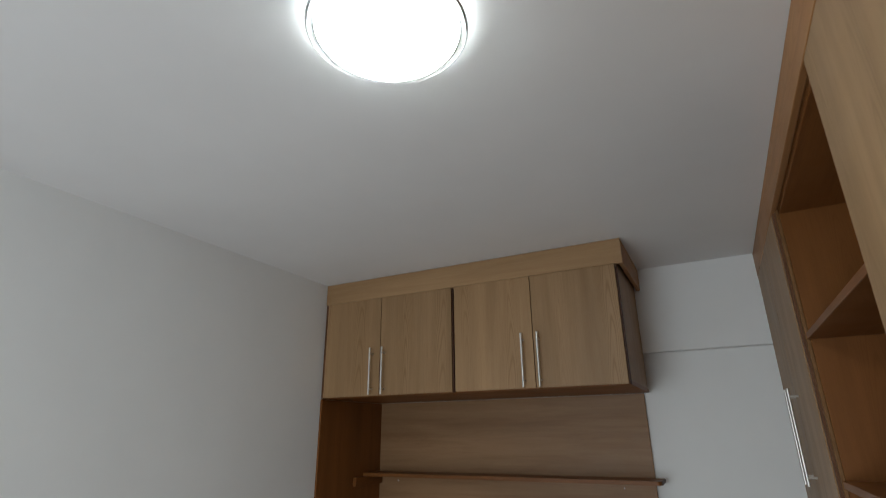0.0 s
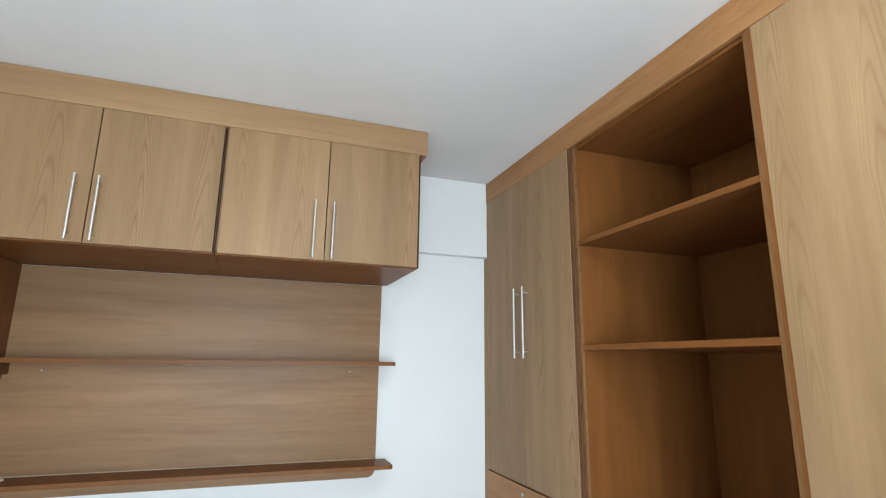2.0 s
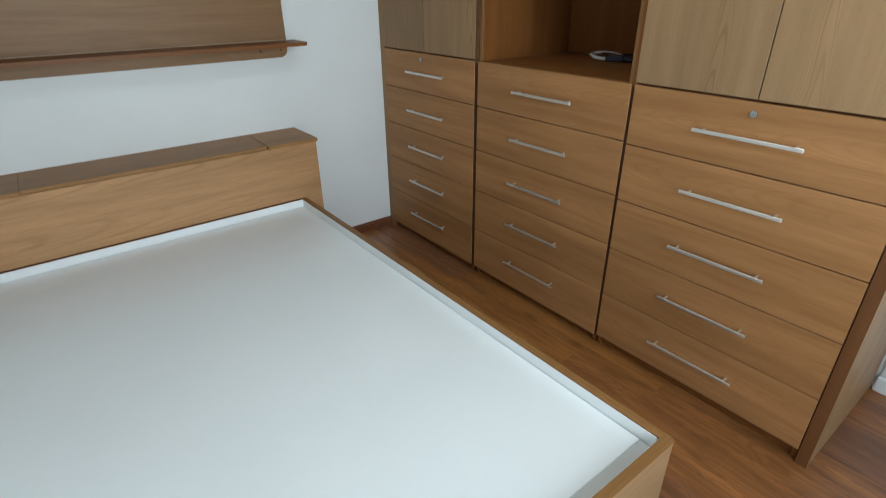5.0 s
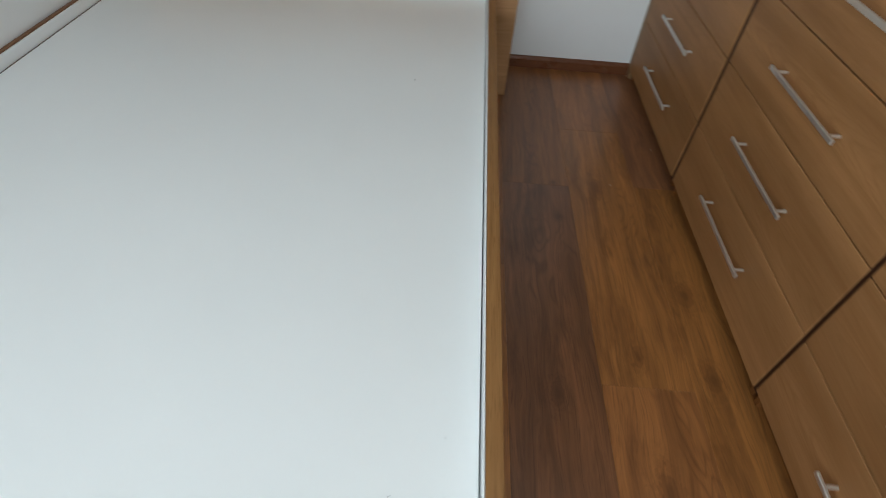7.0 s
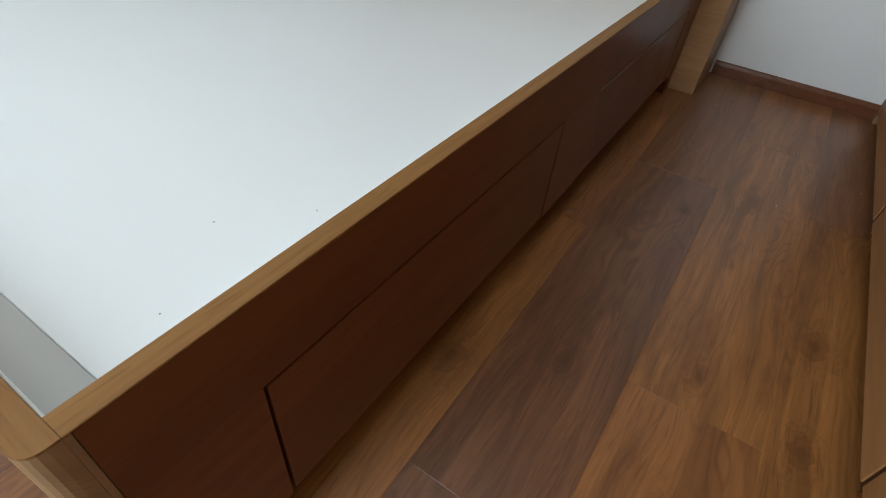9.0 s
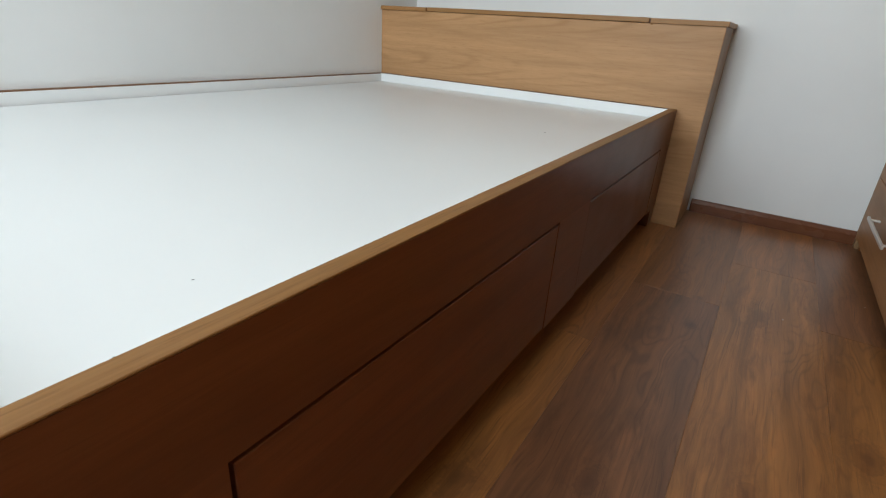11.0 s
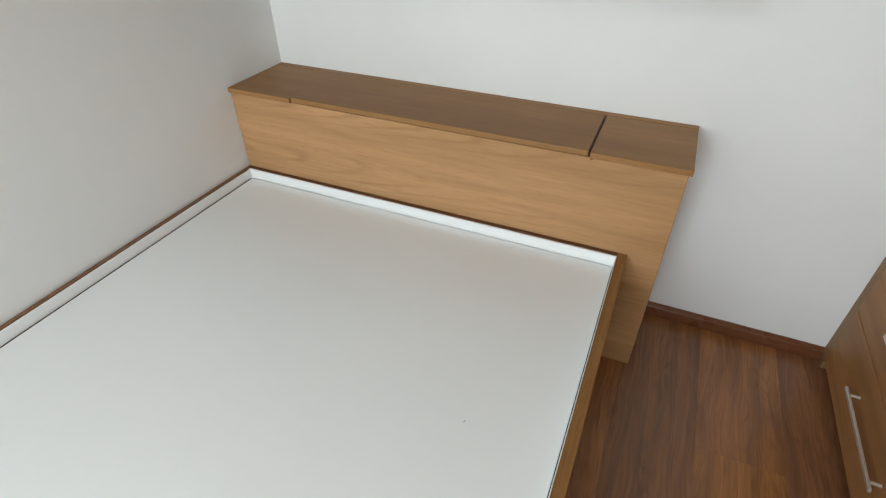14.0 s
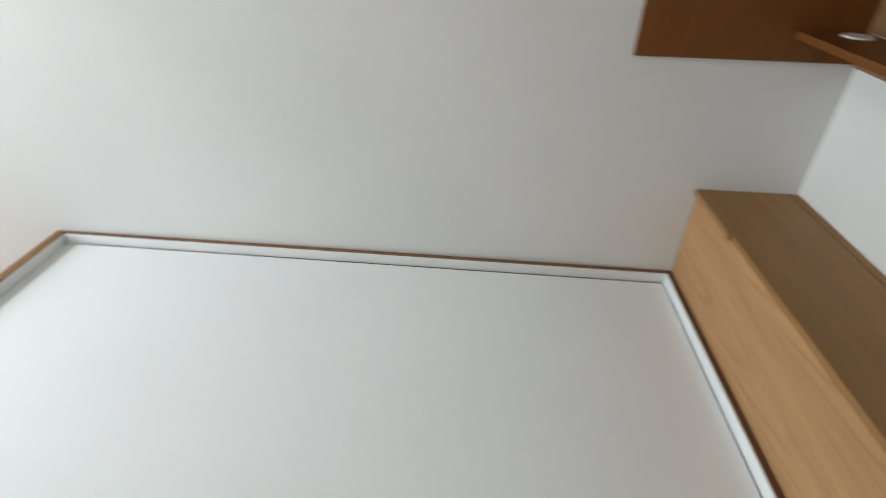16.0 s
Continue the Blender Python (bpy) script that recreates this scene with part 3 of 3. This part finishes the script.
outline += [(1.572, 2.093), (0.0125, 2.093)]
outline = [(x - 0.8, z - 1.6) for x, z in outline]
part("back_panel", prism(outline, 1, -0.009, 0.009), WALL_PANEL, unit, "", (0.8, -0.0105, 1.6))
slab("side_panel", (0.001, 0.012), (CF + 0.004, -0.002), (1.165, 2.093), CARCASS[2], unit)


def shelf_board(z):
    x0, x1, y0, y1 = 0.0125, 1.616, -0.192, -0.0205
    pts = [(x0, y1), (x0, y0), (x1 - 0.018, y0)]
    pts += [(x1 - 0.018 + 0.018 * math.sin(a), y0 + 0.018 - 0.018 * math.cos(a)) for a in (0.22, 0.45, 0.67, 0.9, 1.12, 1.35, 1.57)]
    pts += [(x1, y1)]
    bm = prism([(x - 0.8, y + 0.1) for x, y in pts], 2, -0.009, 0.009)
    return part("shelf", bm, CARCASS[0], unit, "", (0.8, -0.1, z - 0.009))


shelf_board(1.706)
shelf_board(1.242)
for z in (1.706, 1.242):
    slab("end_cap", (1.6162, 1.6175), (-0.180, -0.0215), (z - 0.0175, z - 0.0005), TAPE_SHADE, unit, "dark brown end cap", 0)
slab("cleat", (0.0125, 0.034), (-0.285, -0.021), (1.640, 1.687), CARCASS[1], unit)
SEALANT = material("pale_sealant", 0.6, 0, (0.45, 0.36, 0.25))[0]
slab("joint_strip", (0.03, 1.565), (-0.0225, -0.0200), (1.2422, 1.2465), SEALANT, unit, "pale sealant line")
slab("joint_strip", (0.68, 1.565), (-0.0222, -0.0200), (1.6835, 1.6868), SEALANT, unit, "pale sealant line")
bm = bmesh.new()
bmesh.ops.create_cone(bm, cap_ends=True, segments=28, radius1=0.036, radius2=0.034, depth=0.004)
part("cable_grommet", bm, MELAMINE, unit, "white round cable grommet", (0.066, -0.075, 1.244))
for x in (1.425, 1.535):
    bm = bmesh.new()
    bmesh.ops.create_cone(bm, cap_ends=True, segments=12, radius1=0.005, radius2=0.005, depth=0.002, matrix=Matrix.Rotation(radians(90), 4, "X"))
    part("screw_hole", bm, DARK, unit, "small dark screw hole", (x, -0.0203, 1.196))
for x, z in ((1.427, 1.657), (0.146, 1.656)):
    bm = bmesh.new()
    bmesh.ops.create_cone(bm, cap_ends=True, segments=10, radius1=0.0028, radius2=0.0028, depth=0.002, matrix=Matrix.Rotation(radians(90), 4, "X"))
    part("screw_cap", bm, CABLE, unit, "small pale screw cap", (x, -0.0203, z))

# ---- headboard box ----
hb = thing("headboard", (0.775, -0.15, 0), "oak laminate storage headboard with a hinged lid, against the wall", "headboard")
HF, HX, HT = -0.300, 1.548, 0.758
slab("front_panel", (0.002, HX), (HF, HF + 0.018), (0.0, HT), HEAD, hb)
slab("side_panel", (HX - 0.018, HX - 0.001), (HF + 0.019, -0.016), (0.0, HT), WOOD[2], hb)
slab("inner_divider", (1.272, 1.290), (HF + 0.019, -0.016), (0.3, HT), WOOD[2], hb)
slab("top_back_strip", (0.002, 1.556), (-0.028, -0.001), (HT + 0.0005, HT + 0.018), TOPWOOD, hb)
slab("top_left", (0.002, 0.2694), (HF - 0.010, -0.030), (HT + 0.0005, HT + 0.018), TOPWOOD, hb)
slab("lid", (0.270, 1.281), (HF - 0.002, -0.0315), (HT + 0.0022, HT + 0.0197), TOPWOOD, hb, bevel=0.002, segments=2)
slab("top_right", (1.2875, 1.556), (HF - 0.006, -0.030), (HT + 0.0005, HT + 0.018), TOPWOOD, hb)
# solid dark strips stand for the shade in the gaps round the lid
slab("gap_lining", (1.2812, 1.2873), (HF + 0.004, -0.030), (HT + 0.0006, HT + 0.0135), TAPE_SHADE, hb, "dark brown strip for the shade in the gap beside the lid", 0)
slab("gap_lining", (0.271, 1.2795), (-0.0299, -0.0281), (HT + 0.0006, HT + 0.0145), DARK, hb, "dark strip for the shade in the gap behind the lid", 0)
for x, y, z, l, h in ((1.294, -0.0045, -0.002, 0.011, 0.007), (1.275, -0.0025, 0.004, 0.009, 0.005), (1.262, -0.0023, 0.002, 0.012, 0.004), (1.243, -0.0024, 0.004, 0.014, 0.003), (1.216, -0.0022, 0.003, 0.010, 0.003)):
    bm = bmesh.new()
    bmesh.ops.create_icosphere(bm, subdivisions=1, radius=0.5)
    for v in bm.verts:
        v.co = Vector((v.co.x * l, v.co.y * 0.004, v.co.z * h)) * (1 + 0.25 * noise.noise(v.co * 7 + Vector((x * 50, 0, 0))))
    part("chipped_edge", bm, EDGE[0], hb, "chipped pale edge of the top", (x, HF + y, HT + z))

# ---- bed ----
bed = thing("bed", (0.73, -1.4, 0), "built-in oak laminate bed base with drawers and bare white board", "bed")
BX, RIM, YH, YF = 1.450, 0.463, -0.301, -2.488
# right side: rail, stiles and two drawer fronts
SKEW, RISE = 0.002, 0.0080


def skewed(ob, about=YH):
    """Draws a part in towards the wall as it runs to the foot."""
    p = where(ob)
    for v in ob.data.vertices:
        v.co.x += SKEW * (v.co.y + p.y - about)
    return ob


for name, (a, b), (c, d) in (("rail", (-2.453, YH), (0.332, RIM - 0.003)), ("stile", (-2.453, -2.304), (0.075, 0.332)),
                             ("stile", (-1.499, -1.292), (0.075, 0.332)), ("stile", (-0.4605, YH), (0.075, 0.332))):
    skewed(slab(name, (BX - 0.027, BX), (a, b), (c, d), BEDSIDE_SHADE, bed, "", 0))
skewed(slab("rim_edge", (BX - 0.027, BX), (YF + 0.028, YH), (RIM - 0.003, RIM), EDGE[1], bed, "oak edge band with open pores", 0.0008))
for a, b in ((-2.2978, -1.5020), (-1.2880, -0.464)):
    skewed(slab("drawer_front", (BX - 0.020, BX - 0.001), (a, b), (0.078, 0.3248), BEDSIDE_SHADE, bed))
# near-black sheet behind the drawer fronts, makes their gaps read as shaded
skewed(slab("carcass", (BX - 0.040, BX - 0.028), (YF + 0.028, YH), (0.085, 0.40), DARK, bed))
skewed(slab("plinth", (BX - 0.075, BX - 0.057), (YF + 0.05, YH), (0.0, 0.085), BEDSIDE_SHADE, bed))
slab("foot_block", (BX - 0.05, BX - 0.002), (YH - 0.07, YH), (0.0, 0.0745), BEDSIDE_SHADE, bed)
FX = BX + SKEW * (YF - YH)
skewed(slab("end_post", (BX - 0.027, BX), (YF + 0.0282, -2.4536), (0.04, RIM - 0.003), WOOD[2], bed, "oak laminate end post", 0.0005))
# foot board with a rounded outer corner
pts = [(0.003, YF + 0.028), (0.003, YF)]
pts += [(FX - 0.018 + 0.018 * math.sin(a), YF + 0.018 - 0.018 * math.cos(a)) for a in (0, 0.3, 0.6, 0.9, 1.2, 1.571)]
pts += [(FX, YF + 0.028)]
pts = [(x - 0.73, y - YF) for x, y in pts]
part("foot_board", prism(pts, 2, 0.0, 0.420), WOOD[0], bed, "", (0.73, YF, 0.04))
part("rim_edge", prism(pts, 2, 0.0, 0.003), EDGE[0], bed, "oak edge band with open pores", (0.73, YF, 0.4602))
# wall side and head side rims
slab("wall_rail", (0.003, 0.0165), (YF + 0.035, YH), (0.05, RIM), WALLRAIL, bed)
slab("head_rail", (0.017, BX - 0.028), (YH - 0.016, YH - 0.0005), (0.05, RIM), RIM_SEAM, bed)
# white inner lining and board
BOARD = 0.424
slab("lining", (0.017, 0.022), (YF + 0.035, YH - 0.023), (0.40, RIM - 0.004), MELAMINE, bed, "", 0.0006)
skewed(slab("lining", (BX - 0.030, BX - 0.0275), (YF + 0.035, YH - 0.023), (0.40, RIM - 0.004), MELAMINE, bed, "", 0.0006))
slab("lining", (0.017, BX - 0.0275), (YH - 0.0225, YH - 0.0165), (0.40, RIM - 0.002), MELAMINE, bed, "", 0.0006)
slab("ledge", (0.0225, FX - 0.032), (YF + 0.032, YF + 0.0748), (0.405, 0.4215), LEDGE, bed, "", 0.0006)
slab("lining", (0.017, FX - 0.0275), (YF + 0.0285, YF + 0.0312), (0.40, RIM - 0.005), MELAMINE, bed, "", 0.0006)
bm = block(BX - 0.0325 - 0.028, YH - YF - 0.102, 0.020, 0.0018, 2)
for v in bm.verts:
    if v.co.x > 0:
        v.co.x += SKEW * (v.co.y - (YH - YF) / 2)
part("board", bm, MELAMINE, bed, "bare white melamine board", ((BX - 0.0325 + 0.028) / 2, (YF + 0.075 + YH - 0.027) / 2, BOARD - 0.010))
# dark strips painted into the board joints in place of their gap shade
slab("joint_strip", (0.0222, 0.0276), (YF + 0.08, YH - 0.0276), (0.408, BOARD - 0.0015), TAPE_SHADE, bed, "dark brown strip for the shade in the joint", 0)
slab("joint_strip", (0.0302, BX - 0.034), (YH - 0.0268, YH - 0.0228), (0.408, BOARD - 0.004), TAPE_SHADE, bed, "dark brown strip for the shade in the joint", 0)
# near-black sheet under the board, its colour is the shade of the edge gaps
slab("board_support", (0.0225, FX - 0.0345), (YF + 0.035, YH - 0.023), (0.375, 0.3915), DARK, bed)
for ob in bed.children:          # the base is raised a little towards the foot to fit the camera's view
    p = where(ob)
    for v in ob.data.vertices:
        v.co.z += RISE * (YH - v.co.y - p.y) * max(0.0, min(1.0, (v.co.z + p.z) / 0.3))
specks = bmesh.new()
for x, y, a, l in ((1.203, -1.016, 0.4, 0.0045), (1.102, -0.362, 1.2, 0.0050), (1.285, -2.217, 0.7, 0.0032), (1.362, -2.125, 2.1, 0.0038), (1.361, -2.338, 1.4, 0.0022)):
    m = Matrix.Translation((x - 1.1, y + 1.3, RISE * (YH - y))) @ Matrix.Rotation(a, 4, "Z")
    for k in range(2):
        g = bmesh.ops.create_icosphere(specks, subdivisions=1, radius=0.5)["verts"]
        for v in g:
            v.co = m @ Vector((v.co.x * l + 0.3 * l * k, v.co.y * (0.0016 if l < 0.0051 and y > -2 else 0.0006) + 0.0006 * k, v.co.z * 0.0007))
dust = part("crumbs", specks, DARK, None, "", (1.1, -1.3, BOARD + 0.0004))
tagged(dust, "few tiny dark crumbs on the white bed board", "crumbs", kind="stuff")

# ---- ceiling lamp ----
lamp = thing("ceiling_lamp", (1.422, -2.132, TOP), "round lit opal glass ceiling lamp with clear rim", "ceiling lamp")
bm = bmesh.new()
bmesh.ops.create_cone(bm, cap_ends=True, segments=48, radius1=0.12, radius2=0.12, depth=0.02)
part("canopy", bm, DOOR_PAINT, lamp, "", (1.422, -2.132, TOP - 0.0102))


def turned(profile, steps=56):
    bm = bmesh.new()
    rings = []
    for r, z in profile:
        if r < 1e-5:
            rings.append([bm.verts.new((0, 0, z))])
        else:
            rings.append([bm.verts.new((r * math.cos(2 * math.pi * k / steps), r * math.sin(2 * math.pi * k / steps), z)) for k in range(steps)])
    for a, b in zip(rings, rings[1:]):
        for k in range(steps):
            q = [a[k % len(a)], a[(k + 1) % len(a)], b[(k + 1) % len(b)], b[k % len(b)]]
            q = list(dict.fromkeys(q))
            if len(q) > 2:
                bm.faces.new(q)
    bmesh.ops.recalc_face_normals(bm, faces=bm.faces[:])
    for f in bm.faces:
        f.smooth = True
    return bm


dome = [(0.0, -0.070)] + [(0.148 * math.sin(a), -0.026 - 0.044 * math.cos(a)) for a in (0.25, 0.5, 0.75, 1.0, 1.25, 1.45, 1.571)] + [(0.140, -0.021), (0.0, -0.021)]
part("shade", turned(dome), LAMP, lamp, "glowing white opal glass shade", (1.422, -2.132, TOP))
rim = [(0.149, -0.027), (0.160, -0.031), (0.166, -0.027), (0.160, -0.022), (0.149, -0.021), (0.149, -0.027)]
part("rim", turned(rim), GLASS, lamp, "clear glass rim", (1.422, -2.132, TOP))

# ---- floor: planks along the room, each a piece ----
subfloor = slab("floor", (-T, EAST + T), (SOUTH - T, T), (-0.08, -0.0095), DARK, bevel=0)
tagged(subfloor, "reddish brown wood-look laminate plank floor", "floor", kind="structure")
rng = random.Random(7)
WIDTH, LENGTH = 0.25, 1.21
plank_meshes = {}
# tones of the planks in the aisle, from north to south: (first joint, tones)
AISLE = {8: (-0.14, (1, 1, 0, 1)), 9: (-0.93, (1, 2, 2, 1)), 10: (-0.545, (1, 0, 1, 0)), 11: (-0.905, (2, 0, 1))}
for col in range(2, 15):
    x0 = 1.780 + (col - 10) * WIDTH
    x1 = min(x0 + WIDTH, EAST + 0.04)
    x0 = max(x0, 0.0)
    if x1 - x0 < 0.02:
        continue
    joint, tones = AISLE.get(col, (-rng.uniform(0.15, 1.2), tuple(rng.choice((0, 1, 1, 2)) for _ in range(5))))
    ends = [0.0]
    y = joint
    while y > SOUTH + 0.05:
        ends.append(y)
        y -= LENGTH
    ends.append(SOUTH)
    for i, (b, a) in enumerate(zip(ends, ends[1:])):
        mat = FLOORS[tones[i % len(tones)]]
        key = (round(x1 - x0, 3), round(b - a, 3), mat.name)
        if key not in plank_meshes:
            bm = block(x1 - x0 - 0.0002, b - a - 0.0002, 0.009, 0.0004)
            me = bpy.data.meshes.new("plank")
            bm.to_mesh(me)
            bm.free()
            me.materials.append(mat)
            plank_meshes[key] = me
        put("plank", plank_meshes[key], subfloor, "", ((x0 + x1) / 2, (a + b) / 2, -0.0045))

# ---- grit on the floor ----
grit = bmesh.new()
for x, y, l in ((2.150, -0.650, 0.0045), (1.940, -0.903, 0.0040), (1.880, -2.050, 0.0030)):
    for v in bmesh.ops.create_icosphere(grit, subdivisions=1, radius=0.5)["verts"]:
        v.co = Vector((v.co.x * l + x - 1.9, v.co.y * l * 0.8 + y + 1.0, v.co.z * 0.002 + 0.001))
tagged(part("grit", grit, CABLE, None, "", (1.9, -1.0, 0.0)), "few tiny pale grains on the laminate floor", "grit", kind="stuff")
